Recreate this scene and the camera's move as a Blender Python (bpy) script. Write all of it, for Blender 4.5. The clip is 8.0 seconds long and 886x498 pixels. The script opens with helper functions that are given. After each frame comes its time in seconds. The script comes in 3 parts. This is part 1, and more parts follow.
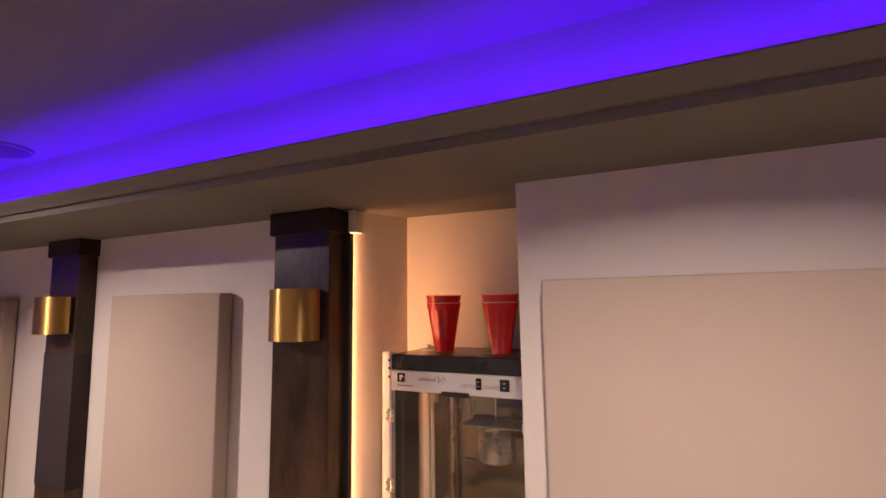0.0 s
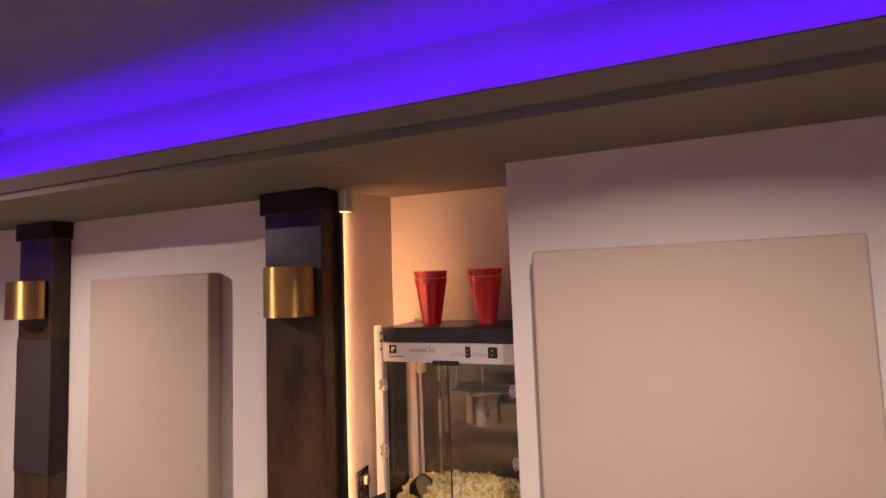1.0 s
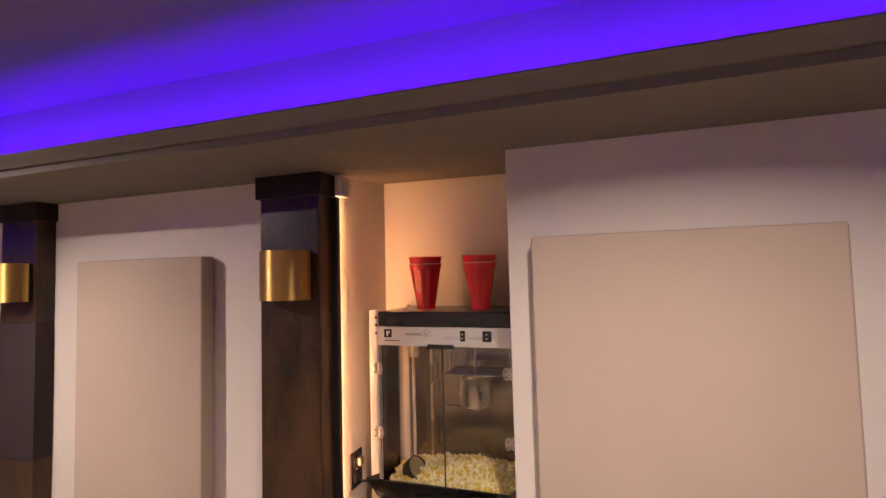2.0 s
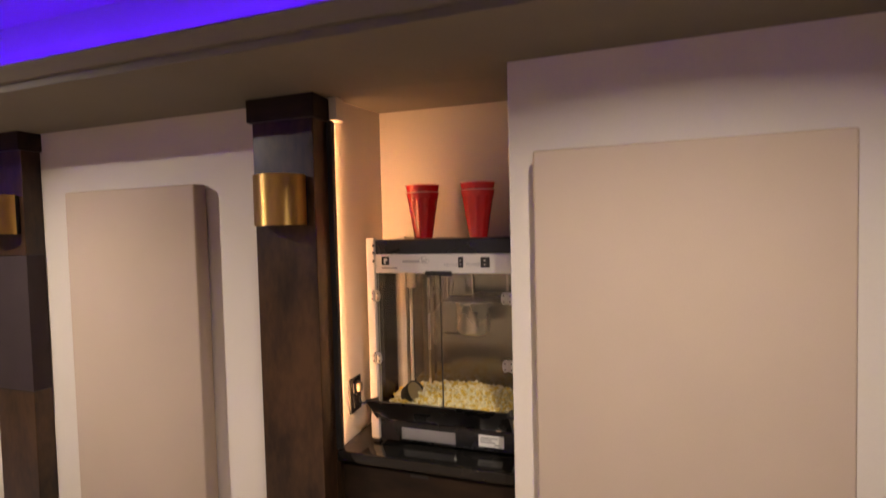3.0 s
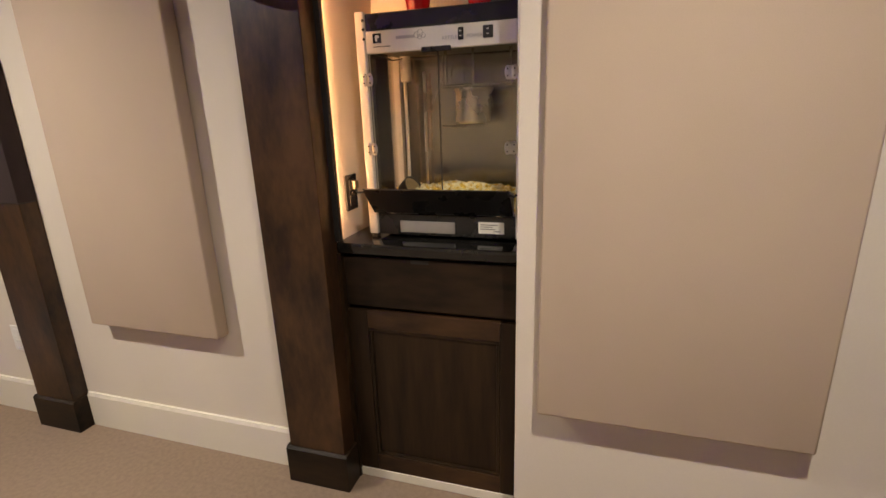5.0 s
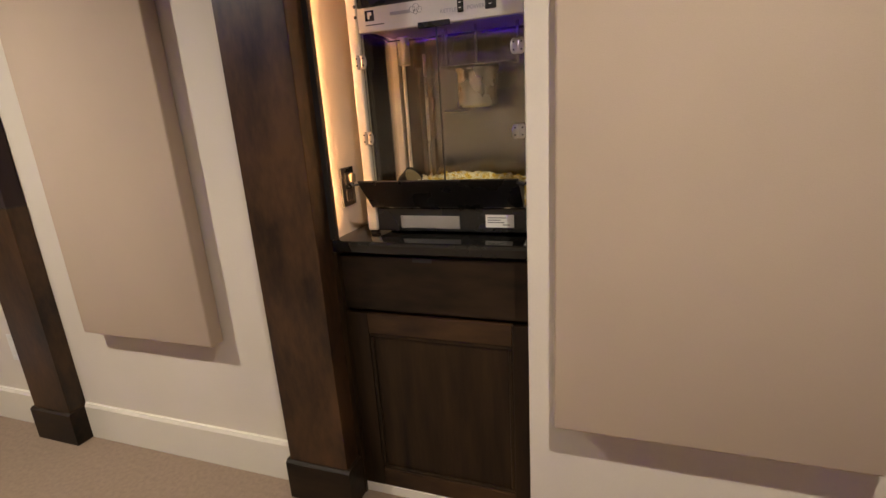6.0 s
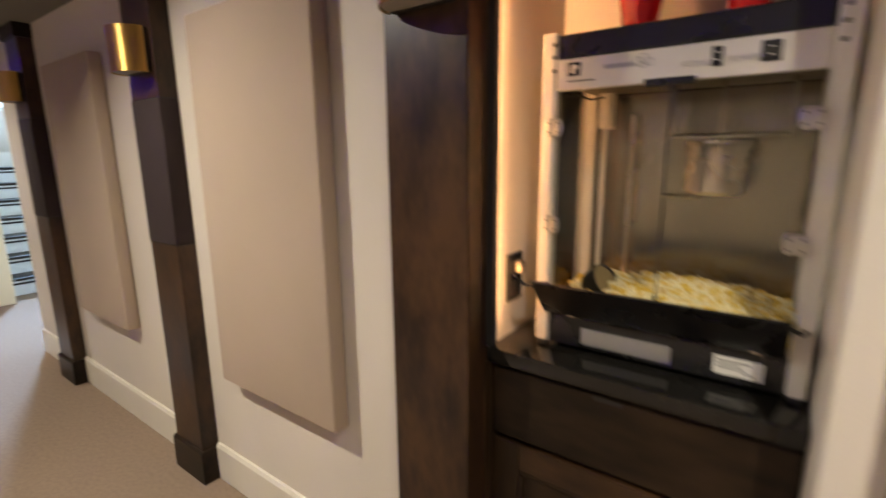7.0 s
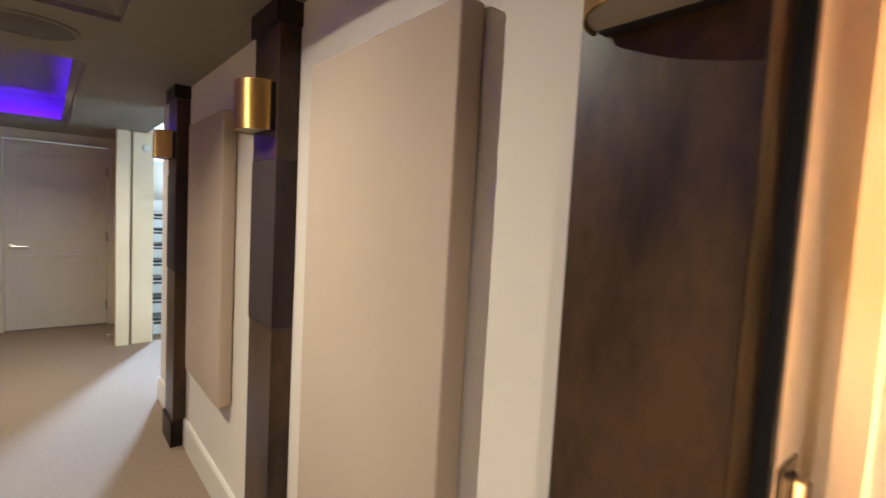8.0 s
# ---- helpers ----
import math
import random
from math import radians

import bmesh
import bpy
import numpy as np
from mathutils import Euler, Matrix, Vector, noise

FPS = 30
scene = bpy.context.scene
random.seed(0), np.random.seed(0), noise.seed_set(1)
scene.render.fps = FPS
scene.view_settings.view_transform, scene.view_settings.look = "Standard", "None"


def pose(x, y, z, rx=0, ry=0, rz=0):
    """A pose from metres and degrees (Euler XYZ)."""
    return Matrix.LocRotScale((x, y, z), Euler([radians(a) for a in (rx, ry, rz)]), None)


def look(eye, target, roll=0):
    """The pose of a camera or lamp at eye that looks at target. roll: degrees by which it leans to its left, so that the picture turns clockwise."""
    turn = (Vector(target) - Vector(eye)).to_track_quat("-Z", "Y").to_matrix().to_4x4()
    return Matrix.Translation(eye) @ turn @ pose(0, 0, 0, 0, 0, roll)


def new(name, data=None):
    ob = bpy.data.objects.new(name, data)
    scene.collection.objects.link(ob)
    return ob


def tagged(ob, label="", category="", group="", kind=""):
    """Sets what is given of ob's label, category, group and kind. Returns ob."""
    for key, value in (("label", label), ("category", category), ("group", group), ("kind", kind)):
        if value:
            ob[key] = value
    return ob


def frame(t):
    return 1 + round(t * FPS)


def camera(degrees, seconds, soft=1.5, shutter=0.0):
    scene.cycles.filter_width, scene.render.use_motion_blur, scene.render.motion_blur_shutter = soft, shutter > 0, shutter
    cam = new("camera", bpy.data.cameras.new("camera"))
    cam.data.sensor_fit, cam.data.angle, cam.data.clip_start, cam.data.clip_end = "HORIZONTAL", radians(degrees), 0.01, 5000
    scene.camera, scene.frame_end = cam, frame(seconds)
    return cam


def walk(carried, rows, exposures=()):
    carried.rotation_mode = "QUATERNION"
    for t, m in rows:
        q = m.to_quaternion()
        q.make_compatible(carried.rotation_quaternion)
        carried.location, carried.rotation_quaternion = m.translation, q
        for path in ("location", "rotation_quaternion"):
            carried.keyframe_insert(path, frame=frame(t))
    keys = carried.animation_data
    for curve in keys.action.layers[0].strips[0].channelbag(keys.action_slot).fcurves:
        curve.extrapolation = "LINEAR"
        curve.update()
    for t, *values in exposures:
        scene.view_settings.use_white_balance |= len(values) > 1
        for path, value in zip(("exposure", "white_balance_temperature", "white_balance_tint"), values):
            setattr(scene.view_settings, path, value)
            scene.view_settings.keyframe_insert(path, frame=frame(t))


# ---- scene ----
cam = camera(85.8, 8.0, soft=1.5, shutter=0.5)
PATH = [
    (0, (0.325, 0.502, 1.699), (-0.532, 2.295, 1.924), -0.8),
    (0.5, (0.31, 0.433, 1.698), (-0.471, 2.263, 1.904), -2.2),
    (1, (0.281, 0.407, 1.68), (-0.437, 2.268, 1.824), -2.0),
    (2.5, (0.235, 0.364, 1.636), (-0.394, 2.262, 1.697), -1.4),
    (3, (0.222, 0.385, 1.568), (-0.401, 2.284, 1.494), -1.4),
    (3.5, (0.203, 0.393, 1.5), (-0.416, 2.285, 1.308), -1.2),
    (4, (0.197, 0.401, 1.428), (-0.401, 2.277, 1.076), -1.7),
    (4.5, (0.188, 0.394, 1.335), (-0.387, 2.232, 0.795), -1.8),
    (6, (0.18, 0.528, 1.215), (-0.466, 2.342, 0.676), -3.6),
    (6.5, (0.134, 0.665, 1.273), (-0.738, 2.402, 0.802), -2.0),
    (7, (-0.048, 0.81, 1.321), (-1.21, 2.388, 0.919), -0.6),
    (7.3, (-0.190, 0.892, 1.364), (-1.487, 2.380, 1.044), 1.9),
    (7.5, (-0.276, 0.979, 1.365), (-1.655, 2.408, 1.133), 3.1),
    (8, (-0.41, 1.085, 1.369), (-1.944, 2.362, 1.229), 3.1),
]
walk(cam, [(t, look(eye, target, roll)) for t, eye, target, roll in PATH],
     exposures=((0.0, 0.0, 6500, 30), (1.2, 0.0, 6500, 32), (2.4, 0.0, 6500, 22), (3.5, 0.0, 6500, 12), (4.6, 0.0, 6500, 9), (6.0, -0.1, 6500, 8), (6.5, 0.0, 6500, 7), (7.5, 0.15, 6400, 4), (8.0, 0.3, 6400, 3)))

# ---- light ----
world = bpy.data.worlds.new("world")
scene.world = world
world.use_nodes = True
wn = world.node_tree
sky = wn.nodes.new("ShaderNodeTexSky")
sky.sky_type, sky.sun_disc = "NISHITA", False
sky.sun_elevation, sky.sun_rotation = radians(35), radians(90)
wn.links.new(sky.outputs[0], wn.nodes["Background"].inputs[0])
wn.nodes["Background"].inputs[1].default_value = 0.1

SOFFIT, LEDGE, TRAY_TOP = 1.985, 2.006, 2.25
DOWNLIGHT_WATTS, DOWNLIGHT_COLOUR = (23.0, 28.5, 22.0), (1.0, 0.885, 0.72)
COVE_STRENGTH, COVE_COLOUR = 240.0, (0.072, 0.004, 1.0)
NICHE_STRENGTH, NICHE_COLOUR = 100.0, (1.0, 0.485, 0.19)
DAYLIGHT_WATTS, DAYLIGHT_COLOUR = 230.0, (0.42, 0.63, 1.0)


def can_lamp(x, y, z, lean, swing, watts):
    """The lamp of a gimbal downlight, turned towards the wall that it washes."""
    data = bpy.data.lights.new("downlight_lamp", "AREA")
    data.shape, data.size, data.energy, data.color = "DISK", 0.040, watts, DOWNLIGHT_COLOUR
    data.spread = radians(138)
    new("downlight_lamp", data).matrix_world = pose(x, y, z, lean, swing)


# the y = -1.7 row is unseen, added for bounce off the south wall
LIGHT_X, LIGHT_Y = (-4.50, -1.90, 0.38), (0.58, -1.7)
LEANS, SWINGS = (6, 3, 1), (0, -13, 0)
for lx, watts, lean, swing in zip(LIGHT_X, DOWNLIGHT_WATTS, LEANS, SWINGS):
    for ly in LIGHT_Y:
        can_lamp(lx, ly, TRAY_TOP - 0.02, lean if ly > 0 else -14, swing, watts)

window_lamp = bpy.data.lights.new("window_daylight", "AREA")
window_lamp.shape, window_lamp.size, window_lamp.size_y = "RECTANGLE", 0.5, 0.7
window_lamp.spread = radians(80)
window_lamp.energy, window_lamp.color = DAYLIGHT_WATTS, DAYLIGHT_COLOUR
new("window_daylight", window_lamp).matrix_world = look((-9.22, 3.62, 2.45), (-4.2, 1.5, 0.0))


# ---- materials ----
def material(name, colour, rough=0.6, metal=0.0, vary=0.12, scale=6.0, grain=60.0, bump=0.05, stretch=(1, 1, 1), dark=None, depth=0.002, spec=0.5, coat=0.0):
    """Painted or plain surface: broad blotches, fine grain and relief."""
    m = bpy.data.materials.new(name)
    m.use_nodes = True
    n, link = m.node_tree.nodes, m.node_tree.links.new
    b = n["Principled BSDF"]
    b.inputs["Roughness"].default_value, b.inputs["Metallic"].default_value = rough, metal
    b.inputs["Specular IOR Level"].default_value, b.inputs["Coat Weight"].default_value = spec, coat
    co, mp = n.new("ShaderNodeTexCoord"), n.new("ShaderNodeMapping")
    mp.inputs["Scale"].default_value = stretch
    link(co.outputs["Object"], mp.inputs[0])
    broad, fine = n.new("ShaderNodeTexNoise"), n.new("ShaderNodeTexNoise")
    broad.inputs["Scale"].default_value, broad.inputs["Detail"].default_value = scale, 6
    fine.inputs["Scale"].default_value, fine.inputs["Detail"].default_value = grain, 4
    link(mp.outputs[0], broad.inputs["Vector"])
    link(mp.outputs[0], fine.inputs["Vector"])
    add = n.new("ShaderNodeMath")
    add.operation = "MULTIPLY_ADD"
    add.inputs[1].default_value = 0.35
    link(fine.outputs[0], add.inputs[0])
    link(broad.outputs[0], add.inputs[2])
    ramp = n.new("ShaderNodeValToRGB")
    low = dark or tuple(c * (1 - vary) for c in colour)
    high = tuple(min(1, c * (1 + vary)) for c in colour)
    ramp.color_ramp.elements[0].position, ramp.color_ramp.elements[1].position = 0.45, 0.9
    ramp.color_ramp.elements[0].color, ramp.color_ramp.elements[1].color = (*low, 1), (*high, 1)
    link(add.outputs[0], ramp.inputs[0])
    link(ramp.outputs[0], b.inputs["Base Color"])
    rr = n.new("ShaderNodeMapRange")
    rr.inputs["To Min"].default_value, rr.inputs["To Max"].default_value = max(0.02, rough - 0.08), min(1, rough + 0.08)
    link(broad.outputs[0], rr.inputs[0])
    link(rr.outputs[0], b.inputs["Roughness"])
    bp = n.new("ShaderNodeBump")
    bp.inputs["Strength"].default_value, bp.inputs["Distance"].default_value = bump, depth
    link(fine.outputs[0], bp.inputs["Height"])
    link(bp.outputs[0], b.inputs["Normal"])
    return m


def glowing(name, colour, strength):
    m = bpy.data.materials.new(name)
    m.use_nodes = True
    b = m.node_tree.nodes["Principled BSDF"]
    b.inputs["Base Color"].default_value = (0.8, 0.8, 0.8, 1)
    b.inputs["Emission Color"].default_value = (*colour, 1)
    b.inputs["Emission Strength"].default_value = strength
    return m


def clear(name, tint, rough=0.02):
    """A thin pane: mostly see-through, with a mirror sheen at a slant."""
    m = bpy.data.materials.new(name)
    m.use_nodes = True
    n, link = m.node_tree.nodes, m.node_tree.links.new
    n.remove(n["Principled BSDF"])
    see, gloss, mix, fr = n.new("ShaderNodeBsdfTransparent"), n.new("ShaderNodeBsdfGlossy"), n.new("ShaderNodeMixShader"), n.new("ShaderNodeFresnel")
    see.inputs[0].default_value, gloss.inputs["Roughness"].default_value, fr.inputs[0].default_value = (*tint, 1), rough, 1.5
    link(fr.outputs[0], mix.inputs[0])
    link(see.outputs[0], mix.inputs[1])
    link(gloss.outputs[0], mix.inputs[2])
    link(mix.outputs[0], n["Material Output"].inputs[0])
    return m


PAINT = material("wall_paint", (0.67, 0.605, 0.53), 0.7, vary=0.04, scale=2.5, grain=220, bump=0.12)
TRIM = material("trim_paint", (0.73, 0.68, 0.595), 0.42, vary=0.04, scale=3, grain=120, bump=0.05)
CREAM = material("cream_paint", (0.80, 0.67, 0.44), 0.5, vary=0.04, scale=3, grain=120, bump=0.05)
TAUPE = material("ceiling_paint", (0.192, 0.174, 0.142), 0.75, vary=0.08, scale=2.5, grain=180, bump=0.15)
# for the unseen south and east walls; tone set by the bounce light wanted
BOUNCE_WALL = material("bounce_wall_paint", (0.56, 0.51, 0.43), 0.75, vary=0.05, scale=2.5, grain=180, bump=0.12)
CARPET = material("carpet", (0.33, 0.242, 0.182), 0.95, vary=0.10, scale=60, grain=420, bump=0.9, depth=0.006, spec=0.1)
FABRIC = material("panel_fabric", (0.473, 0.376, 0.294), 0.92, vary=0.05, scale=2.2, grain=650, bump=0.25, spec=0.15)
WOOD = material("espresso_wood", (0.060, 0.029, 0.0125), 0.34, vary=0.3, scale=6.5, grain=42, bump=0.12, stretch=(1.6, 1.6, 0.6), dark=(0.008, 0.004, 0.003), spec=0.4)
WOOD_FLAT = material("espresso_wood_level", (0.026, 0.015, 0.008), 0.40, vary=0.25, scale=7, grain=30, bump=0.12, stretch=(0.5, 1.7, 1.7), dark=(0.005, 0.0035, 0.0025), spec=0.22)
# lighter cabinet wood: light caught by the door rails, put into the colour
LIT_RAIL_WOOD = material("lit_rail_wood", (0.052, 0.026, 0.011), 0.34, vary=0.3, scale=7, grain=30, bump=0.12, stretch=(0.5, 1.7, 1.7), dark=(0.010, 0.005, 0.003), spec=0.35)
# espresso wood darkened for the cabinet; the niche's shade is in the colour
SHADED_WOOD = material("shaded_cabinet_wood", (0.027, 0.0145, 0.006), 0.36, vary=0.25, scale=7, grain=34, bump=0.10, stretch=(3.2, 3.2, 0.35), dark=(0.007, 0.004, 0.0025), spec=0.3)
SPEAKER_CLOTH = material("speaker_cloth", (0.043, 0.030, 0.031), 0.8, vary=0.12, scale=12, grain=700, bump=0.3, spec=0.25)
BRASS = material("brushed_brass", (0.62, 0.395, 0.12), 0.43, 1.0, vary=0.03, scale=5, grain=160, bump=0.0, depth=0.001)
bn, blink = BRASS.node_tree.nodes, BRASS.node_tree.links.new
# brushed round the shade: highlights draw out into upright bands
bn["Principled BSDF"].inputs["Anisotropic"].default_value = 0.9
upright = bn.new("ShaderNodeCombineXYZ")
upright.inputs[2].default_value = 1.0
blink(upright.outputs[0], bn["Principled BSDF"].inputs["Tangent"])
SHADE_PLATE = material("shade_plate", (0.40, 0.36, 0.29), 0.6, vary=0.06, scale=10, bump=0.03)
TAN_PLASTIC = material("tan_plastic", (0.34, 0.26, 0.14), 0.5, vary=0.08, scale=20, bump=0.03)
BLACK = material("black_enamel", (0.012, 0.012, 0.013), 0.28, vary=0.2, scale=8, grain=80, bump=0.03)
BLACK_MATT = material("black_matt", (0.014, 0.013, 0.013), 0.55, vary=0.2, scale=8, grain=120, bump=0.06)
STONE = material("black_granite", (0.011, 0.010, 0.009), 0.08, vary=0.6, scale=70, grain=260, bump=0.01)
ALU = material("white_aluminium", (0.70, 0.67, 0.62), 0.35, 0.25, vary=0.05, scale=9, grain=150, bump=0.03)
STEEL = material("steel", (0.62, 0.58, 0.52), 0.25, 1.0, vary=0.1, scale=8, grain=90, bump=0.04)
MIRROR_STEEL = material("polished_steel", (0.34, 0.30, 0.24), 0.19, 1.0, vary=0.08, scale=6, grain=40, bump=0.02)
KETTLE = material("kettle_steel", (0.88, 0.80, 0.72), 0.27, 1.0, vary=0.04, scale=8, grain=60, bump=0.0)
STEEL_DULL = material("dull_steel", (0.30, 0.27, 0.22), 0.42, 1.0, vary=0.1, scale=30, bump=0.02)
CHROME = material("chrome", (0.60, 0.58, 0.54), 0.30, 1.0, vary=0.03, bump=0.01)
RED = material("red_plastic", (0.55, 0.008, 0.012), 0.22, vary=0.12, scale=9, grain=90, bump=0.02, coat=0.3)
# paler red for the cup rims, their highlight painted in
RIM_HIGHLIGHT = material("red_rim_highlight", (0.85, 0.33, 0.30), 0.2, vary=0.1, scale=20, grain=90, bump=0.0, coat=0.5)
LABEL = material("paper_label", (0.72, 0.70, 0.66), 0.5, vary=0.06, scale=20, bump=0.02)
PLATE_GREY = material("grey_plate", (0.42, 0.41, 0.40), 0.3, 0.6, vary=0.08, scale=12, bump=0.02)
INK = material("ink", (0.05, 0.05, 0.05), 0.5, vary=0.1, bump=0.0)
POP = material("popcorn", (0.80, 0.68, 0.36), 0.7, vary=0.25, scale=60, grain=200, bump=0.3, dark=(0.62, 0.42, 0.10))
pn, plink = POP.node_tree.nodes, POP.node_tree.links.new
geo, pick = pn.new("ShaderNodeNewGeometry"), pn.new("ShaderNodeValToRGB")
pick.color_ramp.elements[0].color, pick.color_ramp.elements[1].color = (0.93, 0.88, 0.62, 1), (0.78, 0.52, 0.03, 1)
pick.color_ramp.elements[0].position, pick.color_ramp.elements[1].position = 0.35, 0.80
plink(geo.outputs["Random Per Island"], pick.inputs[0])
blend = pn.new("ShaderNodeMix")
blend.data_type, blend.inputs["Factor"].default_value = "RGBA", 0.85
old = pn["Principled BSDF"].inputs["Base Color"].links[0].from_socket
plink(old, blend.inputs[6])
plink(pick.outputs[0], blend.inputs[7])
plink(blend.outputs[2], pn["Principled BSDF"].inputs["Base Color"])
WHITE = material("white_plastic", (0.75, 0.74, 0.70), 0.35, vary=0.03, bump=0.01)
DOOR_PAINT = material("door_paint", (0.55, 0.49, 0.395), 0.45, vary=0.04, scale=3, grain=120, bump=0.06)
GRILLE = material("speaker_grille", (0.075, 0.066, 0.055), 0.6, vary=0.1, scale=30, grain=500, bump=0.4)
GLASS = clear("acrylic", (0.94, 0.93, 0.90))
COVE_GLOW = glowing("cove_led", COVE_COLOUR, COVE_STRENGTH)
NICHE_GLOW = glowing("niche_led", NICHE_COLOUR, NICHE_STRENGTH)
LAMP_GLOW = glowing("downlight_lens", (1.0, 0.85, 0.65), 3.0)
SKYLIT = glowing("window_sky", (0.62, 0.80, 1.0), 2.5)
SKYLIT.node_tree.nodes["Principled BSDF"].inputs["Base Color"].default_value = (0.1, 0.1, 0.1, 1)


# ---- building blocks ----
def put(name, bm, mat, parent=None, label="", smooth=False):
    """Links a bmesh as one mesh object, under a parent if given."""
    me = bpy.data.meshes.new(name)
    bmesh.ops.recalc_face_normals(bm, faces=bm.faces)
    bm.to_mesh(me)
    bm.free()
    me.materials.append(mat)
    if smooth:
        for p in me.polygons:
            p.use_smooth = True
        level = me.attributes.get("level")
        if level:
            for p in me.polygons:
                p.use_smooth = level.data[p.index].value == 0
        me.set_sharp_from_angle(angle=radians(35))
    ob = new(name, me)
    if parent:
        ob.parent = parent
    return tagged(ob, label) if label else ob


part = put


def slab(x0, x1, y0, y1, z0, z1, bevel=0.0, segments=2, bm=None):
    """A box between two corners, its edges rounded."""
    bm = bm or bmesh.new()
    made = bmesh.ops.create_cube(bm, size=1.0, matrix=Matrix.Translation(((x0 + x1) / 2, (y0 + y1) / 2, (z0 + z1) / 2)) @ Matrix.Diagonal((x1 - x0, y1 - y0, z1 - z0, 1)))
    if bevel:
        edges = {e for v in made["verts"] for e in v.link_edges}
        bmesh.ops.bevel(bm, geom=list(edges), offset=bevel, segments=segments, profile=0.5, affect="EDGES")
        level = bm.faces.layers.int.get("level") or bm.faces.layers.int.new("level")
        for f in bm.faces:
            f[level] = 1 if max(abs(c) for c in f.normal) > 0.9999 else 0
    return bm


def turned(profile, steps=32, x=0.0, y=0.0, z=0.0, bm=None, arc=2 * math.pi, start=0.0):
    """A shape turned about an upright axis, from (radius, height) pairs."""
    bm = bm or bmesh.new()
    full = arc > 6.28
    count = steps if full else steps + 1
    rings = []
    for r, h in profile:
        rings.append([bm.verts.new((x + r * math.cos(start + arc * i / steps), y + r * math.sin(start + arc * i / steps), z + h)) for i in range(count)])
    for a, b in zip(rings, rings[1:]):
        for i in range(steps):
            j = (i + 1) % count
            bm.faces.new((a[i], a[j], b[j], b[i]))
    return bm


def rod(points, radius, steps=10, bm=None):
    """A round bar along a line of points."""
    bm = bm or bmesh.new()
    rings = []
    pts = [Vector(p) for p in points]
    for i, p in enumerate(pts):
        d = (pts[min(i + 1, len(pts) - 1)] - pts[max(i - 1, 0)]).normalized()
        q = d.to_track_quat("Z", "Y")
        rings.append([bm.verts.new(p + q @ Vector((radius * math.cos(2 * math.pi * k / steps), radius * math.sin(2 * math.pi * k / steps), 0))) for k in range(steps)])
    for a, b in zip(rings, rings[1:]):
        for k in range(steps):
            bm.faces.new((a[k], a[(k + 1) % steps], b[(k + 1) % steps], b[k]))
    bm.faces.new(rings[0])
    bm.faces.new(rings[-1])
    return bm


def prism(outline, x0, x1, bm=None):
    """An outline in y and z, drawn out along x."""
    bm = bm or bmesh.new()
    a = [bm.verts.new((x0, y, z)) for y, z in outline]
    b = [bm.verts.new((x1, y, z)) for y, z in outline]
    for i in range(len(a)):
        j = (i + 1) % len(a)
        bm.faces.new((a[i], a[j], b[j], b[i]))
    bm.faces.new(a)
    bm.faces.new(b)
    return bm


def thing(name, x, y, z, label, category, group="", kind=""):
    ob = new(name)
    ob.empty_display_size = 0.05
    ob.matrix_world = pose(x, y, z)
    return tagged(ob, label, category, group, kind)


def setting(name, bm, mat, label, category, smooth=False):
    return tagged(put(name, bm, mat, smooth=smooth), label, category, kind="structure")


# ---- structure ----
WALL_A, WALL_B, NICHE_L, NICHE_R, NICHE_Y = 1.682, 1.530, -0.5745, 0.0175, 2.068
BOX_L, BOX_R = -0.557, 0.033
WALL_END = -4.10
setting("floor_hall", slab(-9.6, -3.9, 1.801, 4.32, -0.12, -0.0005), CARPET, "taupe carpet floor of the stair hall", "floor")
setting("floor", slab(-6.9, 3.6, -3.3, 1.80, -0.12, 0.0), CARPET, "taupe cut-pile carpet floor of the theatre room", "floor")
setting("wall_north_a", slab(WALL_END, -0.585, WALL_A, WALL_A + 0.14, 0, 2.3), PAINT, "off-white painted wall between the dark pilasters", "wall")
setting("wall_niche_left", slab(-0.584, NICHE_L, 1.7025, NICHE_Y, 0, 2.3), PAINT, "painted side wall of the lit niche", "wall")
setting("wall_niche_core", slab(-0.72, -0.5845, 1.823, NICHE_Y, 0, 2.3), PAINT, "plain core of the niche side wall", "wall")
setting("wall_niche_back", slab(-0.72, 0.20, NICHE_Y, NICHE_Y + 0.12, 0, 2.3), PAINT, "painted back wall of the lit niche", "wall")
setting("wall_north_b", slab(NICHE_R, 3.5, WALL_B, NICHE_Y - 0.001, 0, 2.3, 0.003), PAINT, "off-white painted wall with a square corner at the niche", "wall")
# south and east walls stand out of view, added to close the room
setting("wall_south", slab(-6.9, 3.6, -3.32, -3.2, 0, 2.5), BOUNCE_WALL, "unseen plain taupe wall added to close the room and bounce light", "wall")
setting("wall_east", slab(3.5, 3.62, -3.2, 1.6, 0, 2.5), BOUNCE_WALL, "unseen plain taupe wall added to close the room and bounce light", "wall")

TRAY_Y0, TRAY_Y1 = -2.6, 1.272
TRAYS = ((-2.48, 2.9, 1.272), (-5.95, -3.24, 1.212))
RIM, COVE = 0.013, 0.156


